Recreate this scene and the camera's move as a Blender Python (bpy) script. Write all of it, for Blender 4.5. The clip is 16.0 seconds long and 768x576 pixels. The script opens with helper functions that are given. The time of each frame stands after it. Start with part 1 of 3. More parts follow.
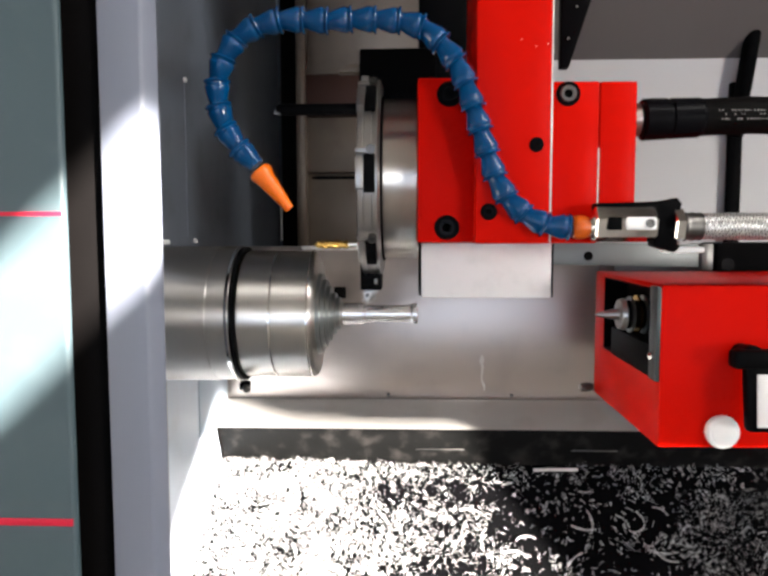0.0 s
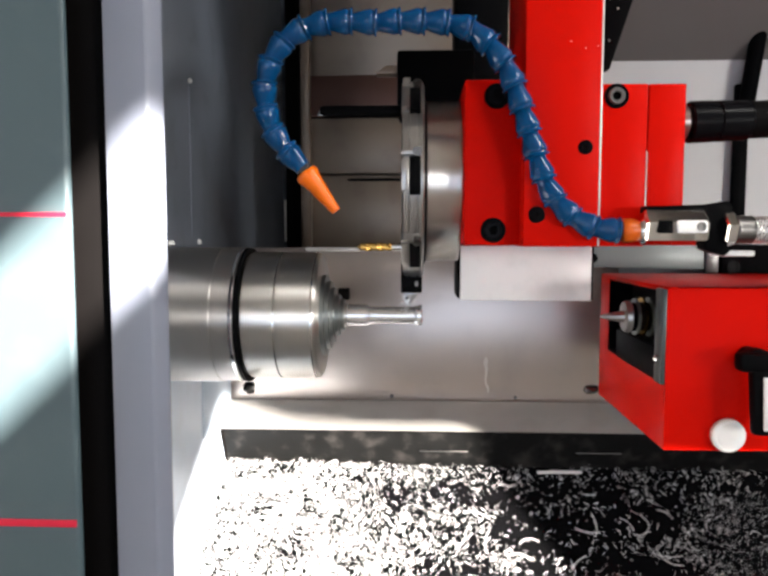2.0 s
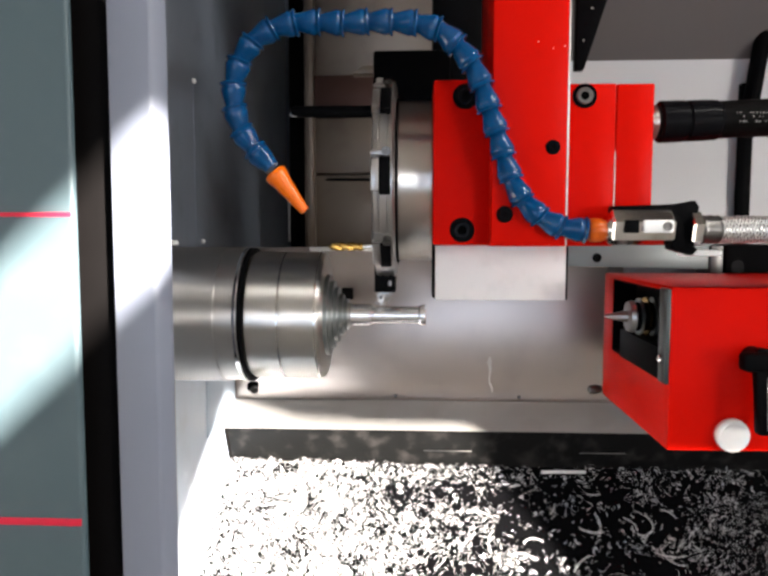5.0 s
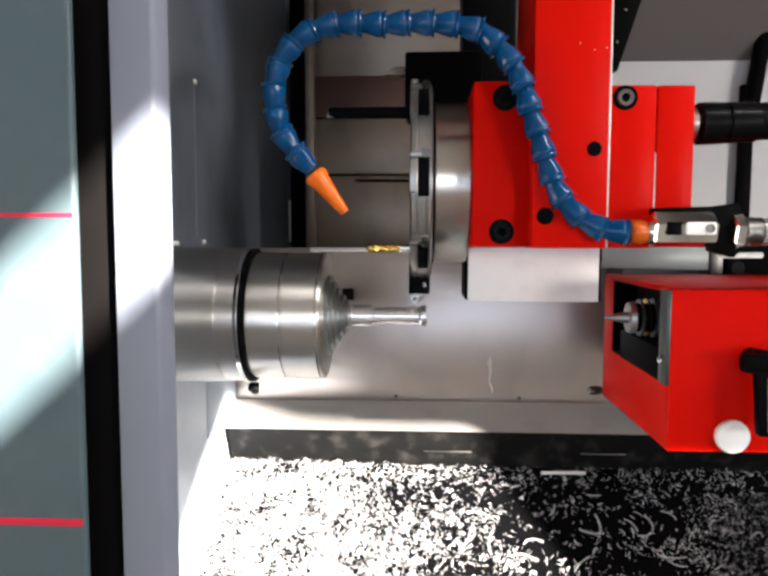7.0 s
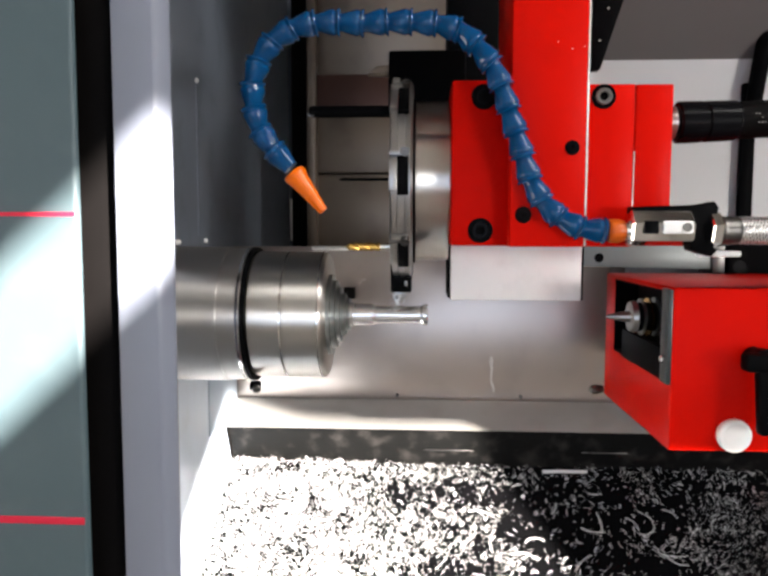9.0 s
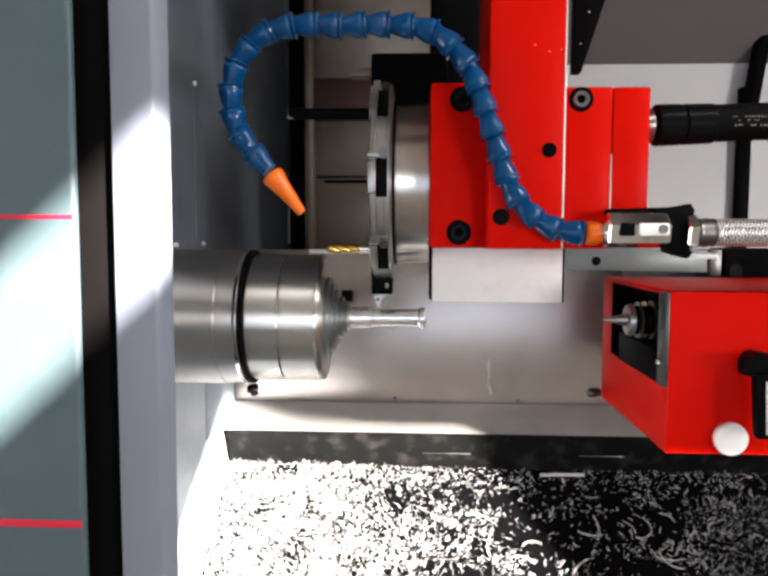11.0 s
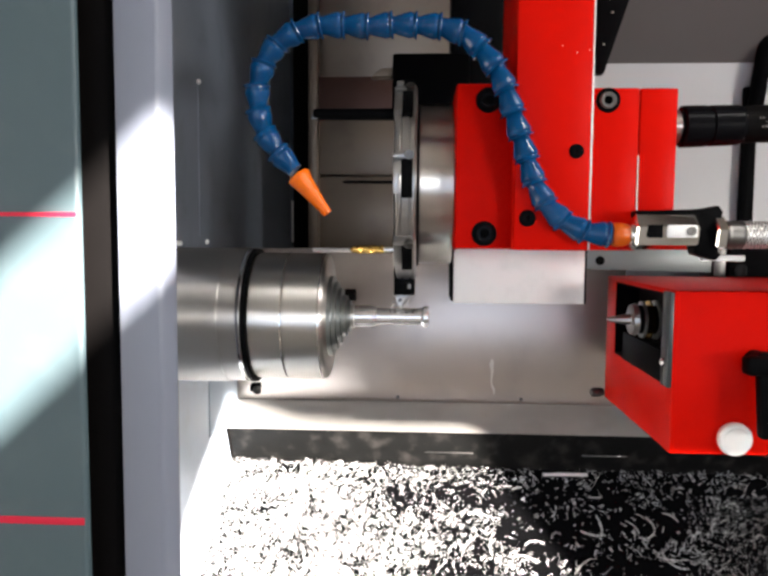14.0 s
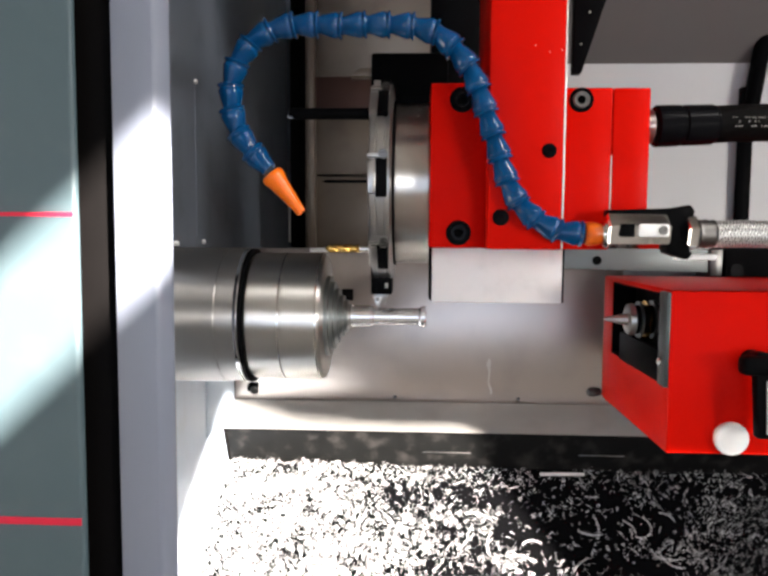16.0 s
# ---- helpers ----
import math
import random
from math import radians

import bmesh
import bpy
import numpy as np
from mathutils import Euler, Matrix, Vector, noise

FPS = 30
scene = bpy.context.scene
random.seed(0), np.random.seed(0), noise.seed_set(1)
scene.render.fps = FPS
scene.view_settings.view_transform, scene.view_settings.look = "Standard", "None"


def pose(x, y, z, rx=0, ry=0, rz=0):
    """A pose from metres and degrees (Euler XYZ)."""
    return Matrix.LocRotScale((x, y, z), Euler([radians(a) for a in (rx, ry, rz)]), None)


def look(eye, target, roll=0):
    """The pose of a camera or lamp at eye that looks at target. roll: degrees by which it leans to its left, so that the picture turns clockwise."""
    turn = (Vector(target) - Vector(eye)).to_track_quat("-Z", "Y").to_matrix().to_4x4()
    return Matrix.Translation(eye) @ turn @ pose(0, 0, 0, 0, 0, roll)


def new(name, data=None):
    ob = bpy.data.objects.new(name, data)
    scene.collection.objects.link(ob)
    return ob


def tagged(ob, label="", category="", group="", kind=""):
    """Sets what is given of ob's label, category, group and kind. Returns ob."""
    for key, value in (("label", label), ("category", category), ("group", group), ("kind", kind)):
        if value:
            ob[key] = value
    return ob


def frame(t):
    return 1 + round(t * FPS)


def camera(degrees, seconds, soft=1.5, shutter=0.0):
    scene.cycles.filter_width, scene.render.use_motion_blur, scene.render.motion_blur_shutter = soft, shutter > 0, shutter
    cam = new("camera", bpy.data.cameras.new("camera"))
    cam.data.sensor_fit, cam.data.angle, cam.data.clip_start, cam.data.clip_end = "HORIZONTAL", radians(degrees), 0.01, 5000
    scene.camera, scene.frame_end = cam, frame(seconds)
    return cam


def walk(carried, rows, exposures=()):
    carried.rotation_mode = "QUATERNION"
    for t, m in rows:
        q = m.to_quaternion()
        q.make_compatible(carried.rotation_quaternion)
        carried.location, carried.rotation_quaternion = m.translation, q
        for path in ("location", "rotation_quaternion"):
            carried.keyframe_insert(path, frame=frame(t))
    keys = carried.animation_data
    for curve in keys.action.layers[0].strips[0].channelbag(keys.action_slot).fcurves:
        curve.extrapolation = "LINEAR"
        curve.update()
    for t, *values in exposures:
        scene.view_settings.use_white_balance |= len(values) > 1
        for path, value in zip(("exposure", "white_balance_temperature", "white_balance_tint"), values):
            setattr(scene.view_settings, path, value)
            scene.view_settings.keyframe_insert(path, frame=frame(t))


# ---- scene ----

# ---- camera: held in the open front of a small slant-bed lathe ----
cam = camera(58.5, 16.0, soft=2.9)
PATH = [
    (0, 0.00086, -0.33898, 1.43106, 52.499, 1.343, 1.884),
    (0.5, 0.00171, -0.33872, 1.43113, 52.473, 1.448, 1.822),
    (1, 0.00191, -0.33848, 1.43110, 52.477, 1.448, 1.986),
    (1.5, 0.00054, -0.33882, 1.43131, 52.629, 1.313, 2.086),
    (2, -0.00005, -0.33813, 1.43070, 52.606, 1.362, 2.180),
    (2.5, 0.00034, -0.33821, 1.43067, 52.551, 1.402, 2.278),
    (3, -0.00024, -0.33841, 1.43125, 52.548, 1.454, 2.219),
    (3.5, 0.00000, -0.33834, 1.43137, 52.529, 1.470, 2.265),
    (4, 0.00002, -0.33839, 1.43104, 52.626, 1.487, 2.419),
    (6.5, 0.00025, -0.33840, 1.43121, 52.473, 1.583, 2.430),
    (7, -0.00044, -0.33861, 1.43168, 52.594, 1.473, 2.485),
    (7.5, -0.00102, -0.33849, 1.43126, 52.655, 1.495, 2.553),
    (8, -0.00075, -0.33798, 1.43154, 52.500, 1.543, 2.634),
    (8.5, -0.00098, -0.33841, 1.43147, 52.499, 1.559, 2.617),
    (9, -0.00053, -0.33852, 1.43201, 52.464, 1.525, 2.591),
    (11.5, -0.00069, -0.33892, 1.43220, 52.759, 1.355, 2.399),
    (12, -0.00022, -0.33883, 1.43165, 52.761, 1.461, 2.350),
    (12.5, 0.00006, -0.33869, 1.43233, 52.652, 1.495, 2.449),
    (13, -0.00092, -0.33882, 1.43183, 52.735, 1.307, 2.650),
    (13.5, -0.00139, -0.33867, 1.43255, 52.693, 1.351, 2.692),
    (14, -0.00082, -0.33877, 1.43175, 52.667, 1.350, 2.776),
    (14.5, -0.00050, -0.33911, 1.43180, 52.681, 1.428, 2.692),
    (15, -0.00086, -0.33870, 1.43190, 52.614, 1.380, 2.651),
    (15.5, -0.00051, -0.33886, 1.43141, 52.630, 1.321, 2.640),
    (16, -0.00096, -0.33882, 1.43178, 52.658, 1.216, 2.566),
]
walk(cam, [(r[0], pose(*r[1:])) for r in PATH], exposures=((0.0, 3.6), (16.0, 3.6)))

# The machine stands on a slant: in its own space x runs along the spindle, y into the bed and z up the slope,
# in millimetres from the spindle axis.
SLANT = 33.0
BED = pose(0, 0, 1.15, -SLANT)

# ---- light ----
SUN_WAY = Vector((0.678, -0.526, 0.514))
world = bpy.data.worlds.new("sky")
scene.world = world
world.use_nodes = True
wn = world.node_tree.nodes
sky = wn.new("ShaderNodeTexSky")
sky.sky_type, sky.sun_disc = "NISHITA", False
sky.sun_elevation, sky.sun_rotation = math.asin(0.514), math.atan2(0.678, -0.526)
wn["Background"].inputs["Strength"].default_value = 0.04
world.node_tree.links.new(sky.outputs["Color"], wn["Background"].inputs["Color"])
sun = new("sun", bpy.data.lights.new("sun", "SUN"))
sun.data.energy, sun.data.angle, sun.data.color = 5.0, radians(0.35), (1.0, 0.92, 0.83)
sun.matrix_basis = look(SUN_WAY * 6, (0, 0, 0))


def area(name, m, w, h, watts, color):
    """A rectangular area lamp, added as fill or key light from out of view."""
    ob = new(name, bpy.data.lights.new(name, "AREA"))
    ob.data.shape, ob.data.size, ob.data.size_y, ob.data.energy, ob.data.color = "RECTANGLE", w, h, watts, color
    ob.matrix_basis = m
    return ob


# added lamps: soft fill from the front, then two from the right
area("front_fill_light", look((-0.6, -2.59, 2.8), (-0.6, 0, 2.0)), 1.8, 1.2, 0.7, (1.0, 0.99, 0.97))
area("upper_right_light", look((1.25, -0.05, 2.41), (0.2, -0.05, 1.2)), 0.15, 1.15, 2.1, (1.0, 0.97, 0.92))
# key lamp added at the east opening to set the shadow direction
area("right_key_light", look((1.985, -1.87, 2.48), (0.1, 0, 1.2)), 0.6, 0.34, 3.7, (1.0, 0.97, 0.93))


# ---- materials ----
def material(name, color, rough=0.5, metal=0.0, vary=0.12, scale=60.0, bump=0.05, fine=900.0, stretch=(1, 1, 1),
             dirt=None, dirt_amount=0.0, gloss=0.5, uneven=0.2, turned_grain=0.0):
    """Colour with two scales of variation, grain in the gloss, fine relief and optional dirt spots."""
    m = bpy.data.materials.new(name)
    m.use_nodes = True
    nt = m.node_tree
    n, link = nt.nodes, nt.links.new
    b = n["Principled BSDF"]
    tc = n.new("ShaderNodeTexCoord")
    mp = n.new("ShaderNodeMapping")
    mp.inputs["Scale"].default_value = stretch
    link(tc.outputs["Object"], mp.inputs["Vector"])
    big, small = n.new("ShaderNodeTexNoise"), n.new("ShaderNodeTexNoise")
    big.inputs["Scale"].default_value, big.inputs["Detail"].default_value = scale, 4
    small.inputs["Scale"].default_value, small.inputs["Detail"].default_value = fine, 3
    link(mp.outputs["Vector"], big.inputs["Vector"])
    link(mp.outputs["Vector"], small.inputs["Vector"])
    mix = n.new("ShaderNodeMix")
    mix.data_type = "RGBA"
    lo = [c * (1 - vary) for c in color]
    hi = [min(1, c * (1 + vary)) for c in color]
    mix.inputs["A"].default_value, mix.inputs["B"].default_value = (*lo, 1), (*hi, 1)
    link(big.outputs["Fac"], mix.inputs["Factor"])
    out = mix.outputs["Result"]
    if dirt:
        d, r, m2 = n.new("ShaderNodeTexNoise"), n.new("ShaderNodeValToRGB"), n.new("ShaderNodeMix")
        d.inputs["Scale"].default_value, d.inputs["Detail"].default_value = scale * 2.3, 6
        link(tc.outputs["Object"], d.inputs["Vector"])
        r.color_ramp.elements[0].position, r.color_ramp.elements[1].position = 0.52, 0.72
        r.color_ramp.elements[1].color = (dirt_amount,) * 3 + (1,)
        link(d.outputs["Fac"], r.inputs["Fac"])
        m2.data_type = "RGBA"
        link(r.outputs["Color"], m2.inputs["Factor"])
        link(out, m2.inputs["A"])
        m2.inputs["B"].default_value = (*dirt, 1)
        out = m2.outputs["Result"]
    link(out, b.inputs["Base Color"])
    rr = n.new("ShaderNodeMapRange")
    rr.inputs["To Min"].default_value, rr.inputs["To Max"].default_value = rough * (1 - uneven), min(1, rough * (1 + uneven))
    link(small.outputs["Fac"], rr.inputs["Value"])
    link(rr.outputs["Result"], b.inputs["Roughness"])
    b.inputs["Metallic"].default_value, b.inputs["Specular IOR Level"].default_value = metal, gloss
    if turned_grain:                                     # fine grooves round the x axis
        tg = n.new("ShaderNodeTangent")
        tg.direction_type, tg.axis = "RADIAL", "X"
        link(tg.outputs["Tangent"], b.inputs["Tangent"])
        b.inputs["Anisotropic"].default_value, b.inputs["Anisotropic Rotation"].default_value = turned_grain, 0.25
    if bump:
        bp = n.new("ShaderNodeBump")
        bp.inputs["Strength"].default_value, bp.inputs["Distance"].default_value = bump, 0.0004
        link(small.outputs["Fac"], bp.inputs["Height"])
        link(bp.outputs["Normal"], b.inputs["Normal"])
    return m


RED = material("red_paint", (0.53, 0.0045, 0.0012), 0.34, 0, 0.05, 25, 0.10, 1400, gloss=0.035)
# Same paint as RED, darkened for the shade beside the column.
SHADED_RED = material("red_paint_shaded", (0.45, 0.0035, 0.001), 0.42, 0, 0.08, 25, 0.12, 1400, gloss=0.03)
STEEL = material("turned_steel", (0.60, 0.585, 0.56), 0.38, 1, 0.015, 25, 0, 40, uneven=0.03, turned_grain=0.95)
SATIN = material("satin_sleeve_steel", (0.43, 0.415, 0.40), 0.40, 0.95, 0.03, 25, 0, 40, uneven=0.03, turned_grain=0.95)
DARK_STEEL = material("dark_steel", (0.16, 0.155, 0.15), 0.38, 1, 0.15, 60, 0.06, 700)
GROUND = material("ground_steel", (0.58, 0.57, 0.55), 0.34, 0.9, 0.06, 60, 0.02, 700)
SHEET = material("brushed_stainless_sheet", (0.45, 0.39, 0.35), 0.30, 0.88, 0.06, 10, 0.008, 260, (0.15, 3, 3), (0.32, 0.28, 0.26), 0.35, uneven=0.08)
LIP = material("bright_edge_line", (0.86, 0.84, 0.82), 0.32, 0.3, 0.05, 12, 0.04, 260)
BAR = material("grey_bar_paint", (0.17, 0.185, 0.185), 0.42, 0.3, 0.1, 40, 0.05, 600)
# pale colour of the highlight streak laid on the apron
GLINT = material("pale_apron_highlight", (0.56, 0.53, 0.50), 0.5, 0.6, 0.1, 60, 0.05, 600)
SLATE = material("slate_grey_plate", (0.035, 0.04, 0.043), 0.32, 0.2, 0.1, 40, 0.05, 600, gloss=0.4)
DISC = material("worn_disc_steel", (0.36, 0.35, 0.34), 0.30, 0.9, 0.12, 90, 0.04, 700)
FLANGE = material("bright_folded_zinc", (0.64, 0.61, 0.58), 0.36, 0.5, 0.05, 12, 0.04, 260, (0.15, 3, 3), (0.42, 0.38, 0.35), 0.3)
NUT = material("grey_collet_steel", (0.27, 0.29, 0.29), 0.30, 0.9, 0.03, 40, 0, 40, uneven=0.03)
BACKPANEL = material("dull_stainless_cover", (0.20, 0.16, 0.125), 0.38, 0.6, 0.10, 14, 0.06, 260, (0.2, 3, 3), (0.14, 0.10, 0.08), 0.5)
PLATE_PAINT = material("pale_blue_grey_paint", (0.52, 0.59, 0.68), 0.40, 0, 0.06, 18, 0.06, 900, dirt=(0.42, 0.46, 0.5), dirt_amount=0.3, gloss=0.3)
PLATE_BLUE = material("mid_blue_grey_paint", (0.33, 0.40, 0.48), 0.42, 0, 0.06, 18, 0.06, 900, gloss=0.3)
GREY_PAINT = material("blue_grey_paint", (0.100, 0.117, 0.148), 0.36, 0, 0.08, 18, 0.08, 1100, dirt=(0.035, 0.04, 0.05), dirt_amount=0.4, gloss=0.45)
COLUMN_PAINT = material("light_grey_paint", (0.165, 0.182, 0.232), 0.45, 0, 0.05, 18, 0.08, 1100, gloss=0.35)
TEAL = material("teal_grey_paint", (0.062, 0.091, 0.104), 0.42, 0, 0.08, 20, 0.10, 900, dirt=(0.10, 0.13, 0.14), dirt_amount=0.2, gloss=0.3)
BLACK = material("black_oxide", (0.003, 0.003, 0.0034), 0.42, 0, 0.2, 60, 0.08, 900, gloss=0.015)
RUBBER = material("black_rubber", (0.004, 0.0035, 0.0035), 0.6, 0, 0.2, 60, 0.1, 900, gloss=0.03)
OILY = material("oily_black_sheet", (0.005, 0.005, 0.005), 0.40, 0, 0.3, 30, 0.10, 500, dirt=(0.08, 0.072, 0.068), dirt_amount=0.22, gloss=0.06)
# steel with a dark brown reflection put into its base colour
BROWN = material("brown_reflection_steel", (0.085, 0.040, 0.030), 0.42, 0.5, 0.15, 20, 0.05, 300)
GLOSS_BLACK = material("glossy_black", (0.004, 0.004, 0.005), 0.24, 0, 0.2, 60, 0.03, 900, gloss=0.06)
WHITE = material("white_lacquer", (0.84, 0.84, 0.84), 0.38, 0, 0.03, 30, 0.05, 900, dirt=(0.5, 0.5, 0.5), dirt_amount=0.2)
LIGHT_PANEL = material("pale_grey_panel", (0.64, 0.63, 0.635), 0.40, 0, 0.05, 10, 0.05, 700)
# brown-grey that includes the shade of the sloping hood
HOOD = material("shaded_hood", (0.145, 0.13, 0.124), 0.5, 0, 0.06, 10, 0.05, 700)
BLUE = material("blue_acetal", (0.0002, 0.043, 0.135), 0.06, 0, 0.25, 200, 0, 40, gloss=0.30)
AMBER = material("amber_acetal", (0.50, 0.085, 0.005), 0.3, 0, 0.08, 200, 0.03, 1200, gloss=0.3)
ORANGE = material("orange_acetal", (0.74, 0.135, 0.003), 0.26, 0, 0.08, 200, 0.03, 1200, gloss=0.35)
CHROME = material("nickel_plate", (0.72, 0.70, 0.68), 0.14, 1, 0.05, 200, 0.03, 900)
BRAID = material("steel_braid", (0.72, 0.71, 0.70), 0.32, 0.6, 0.2, 900, 0.1, 2500)
GOLD = material("titanium_nitride", (0.75, 0.46, 0.12), 0.25, 1, 0.1, 300, 0.05, 1500)
ALUMINIUM = material("fresh_cut_aluminium", (0.88, 0.87, 0.87), 0.26, 0.85, 0.015, 60, 0, 40, uneven=0.03)
CHIP = material("aluminium_swarf", (0.86, 0.85, 0.85), 0.25, 0.35, 0.08, 300, 0.05, 1500)
STRIPE = material("red_stripe", (0.50, 0.010, 0.035), 0.45, 0, 0.05, 60, 0.03, 900, gloss=0.3)
PLASTER = material("workshop_plaster", (0.55, 0.53, 0.50), 0.8, 0, 0.06, 3, 0.1, 60)
CONCRETE = material("workshop_floor", (0.22, 0.21, 0.20), 0.7, 0, 0.15, 3, 0.1, 60)


# ---- building helpers; all lengths in millimetres of the machine's own space ----
def thing(name, origin, label, category, group="", kind="", m=None):
    ob = new(name)
    ob.empty_display_size = 0.02
    ob.matrix_basis = (BED if m is None else m) @ Matrix.Translation(Vector(origin) * 0.001)
    ob["o"] = tuple(float(v) for v in origin)
    return tagged(ob, label, category, group, kind)


def mesh_of(name, bm, mat, origin, angle=35):
    bmesh.ops.recalc_face_normals(bm, faces=bm.faces)
    o = Vector(origin)
    for v in bm.verts:
        v.co = (v.co - o) * 0.001
    me = bpy.data.meshes.new(name)
    bm.to_mesh(me)
    bm.free()
    me.materials.append(mat)
    me.shade_smooth()
    me.set_sharp_from_angle(angle=radians(angle))
    return me


def part(name, bm, mat, parent, label="", angle=35):
    top = parent
    while top.parent:
        top = top.parent
    ob = new(name, mesh_of(name, bm, mat, tuple(top["o"]), angle))
    ob.parent = parent
    return tagged(ob, label)


def single(name, bm, mat, origin, label, category, group="", kind="", m=None, angle=35):
    ob = new(name, mesh_of(name, bm, mat, origin, angle))
    ob.matrix_basis = (BED if m is None else m) @ Matrix.Translation(Vector(origin) * 0.001)
    ob["o"] = tuple(float(v) for v in origin)
    return tagged(ob, label, category, group, kind)


def box(bm, x0, x1, y0, y1, z0, z1, bev=0.8):
    vs = [bm.verts.new((x, y, z)) for x in (x0, x1) for y in (y0, y1) for z in (z0, z1)]
    fs = [bm.faces.new([vs[i] for i in q]) for q in ((0, 1, 3, 2), (4, 6, 7, 5), (0, 4, 5, 1), (2, 3, 7, 6), (0, 2, 6, 4), (1, 5, 7, 3))]
    if bev:
        es = list({e for f in fs for e in f.edges})
        bmesh.ops.bevel(bm, geom=es, offset=bev, segments=2, affect="EDGES", profile=0.5)
    return bm


def boxed(*a, **k):
    return box(bmesh.new(), *a, **k)


def prism(bm, pts, axis, a, b, bev=0.6):
    """A polygon in the two other axes, drawn out along the axis from a to b."""
    def at(p, q):
        return {"x": (q, p[0], p[1]), "y": (p[0], q, p[1]), "z": (p[0], p[1], q)}[axis]
    lo, hi = [bm.verts.new(at(p, a)) for p in pts], [bm.verts.new(at(p, b)) for p in pts]
    fs = [bm.faces.new(lo), bm.faces.new(hi[::-1])]
    for i in range(len(pts)):
        j = (i + 1) % len(pts)
        fs.append(bm.faces.new((lo[i], lo[j], hi[j], hi[i])))
    if bev:
        bmesh.ops.bevel(bm, geom=list({e for f in fs for e in f.edges}), offset=bev, segments=2, affect="EDGES", profile=0.5)
    return bm


def prismed(*a, **k):
    return prism(bmesh.new(), *a, **k)


def lathe(bm, profile, base, way, segs=48, cap=True):
    """A profile of (distance along the way, radius), turned about it."""
    base, way = Vector(base), Vector(way).normalized()
    side = way.orthogonal().normalized()
    up = way.cross(side)
    rings = []
    for d, r in profile:
        c = base + way * d
        rings.append([bm.verts.new(c + (side * math.cos(k * math.tau / segs) + up * math.sin(k * math.tau / segs)) * max(r, 0.01)) for k in range(segs)])
    for p, q in zip(rings, rings[1:]):
        for k in range(segs):
            bm.faces.new((p[k], p[(k + 1) % segs], q[(k + 1) % segs], q[k]))
    if cap:
        bm.faces.new(rings[0][::-1])
        bm.faces.new(rings[-1])
    return bm


def turned(*a, **k):
    return lathe(bmesh.new(), *a, **k)


def tube(bm, pts, radius, segs=12):
    """A round bar along points."""
    pts = [Vector(p) for p in pts]
    side, rings = None, []
    for i, p in enumerate(pts):
        d = (pts[min(i + 1, len(pts) - 1)] - pts[max(i - 1, 0)]).normalized()
        side = (side - d * side.dot(d)).normalized() if side else d.orthogonal().normalized()
        up = d.cross(side)
        r = radius(i / (len(pts) - 1)) if callable(radius) else radius
        rings.append([bm.verts.new(p + (side * math.cos(k * math.tau / segs) + up * math.sin(k * math.tau / segs)) * r) for k in range(segs)])
    for p, q in zip(rings, rings[1:]):
        for k in range(segs):
            bm.faces.new((p[k], p[(k + 1) % segs], q[(k + 1) % segs], q[k]))
    bm.faces.new(rings[0][::-1])
    bm.faces.new(rings[-1])
    return bm


def spline(pts, steps):
    """Points along a Catmull-Rom curve."""
    pts = [Vector(p) for p in pts]
    out = []
    for i in range(len(pts) - 1):
        a, b, c, d = pts[max(i - 1, 0)], pts[i], pts[i + 1], pts[min(i + 2, len(pts) - 1)]
        for k in range(steps):
            t = k / steps
            out.append(0.5 * (2 * b + (c - a) * t + (2 * a - 5 * b + 4 * c - d) * t * t + (3 * b - a - 3 * c + d) * t ** 3))
    return out + [pts[-1]]


def evenly(pts, n):
    """n + 1 points at even spacing along a polyline."""
    acc = [0.0]
    for a, b in zip(pts, pts[1:]):
        acc.append(acc[-1] + (b - a).length)
    out, i = [], 0
    for k in range(n + 1):
        s = acc[-1] * k / n
        while i < len(acc) - 2 and acc[i + 1] < s:
            i += 1
        out.append(pts[i].lerp(pts[i + 1], (s - acc[i]) / max(acc[i + 1] - acc[i], 1e-6)))
    return out


def cap_screw(parent, x, z, y, r, name="cap_screw", mat=None):
    """A socket-head screw whose head faces the front, in a ring-shaped counterbore."""
    s = part(name, turned(((0, r), (1.2, r), (1.6, r * 0.92), (1.6, r * 0.55), (-1.0, r * 0.5)), (x, y, z), (0, -1, 0), 24), mat or GLOSS_BLACK, parent, "dark steel socket screw")
    part("socket", turned(((0, r * 0.54), (0.3, r * 0.54)), (x, y - 0.2, z), (0, -1, 0), 6), BLACK, s)
    part("washer", turned(((0, r * 1.5), (0.5, r * 1.46), (0.5, r * 1.02)), (x, y, z), (0, -1, 0), 24), BLACK, s)
    return s


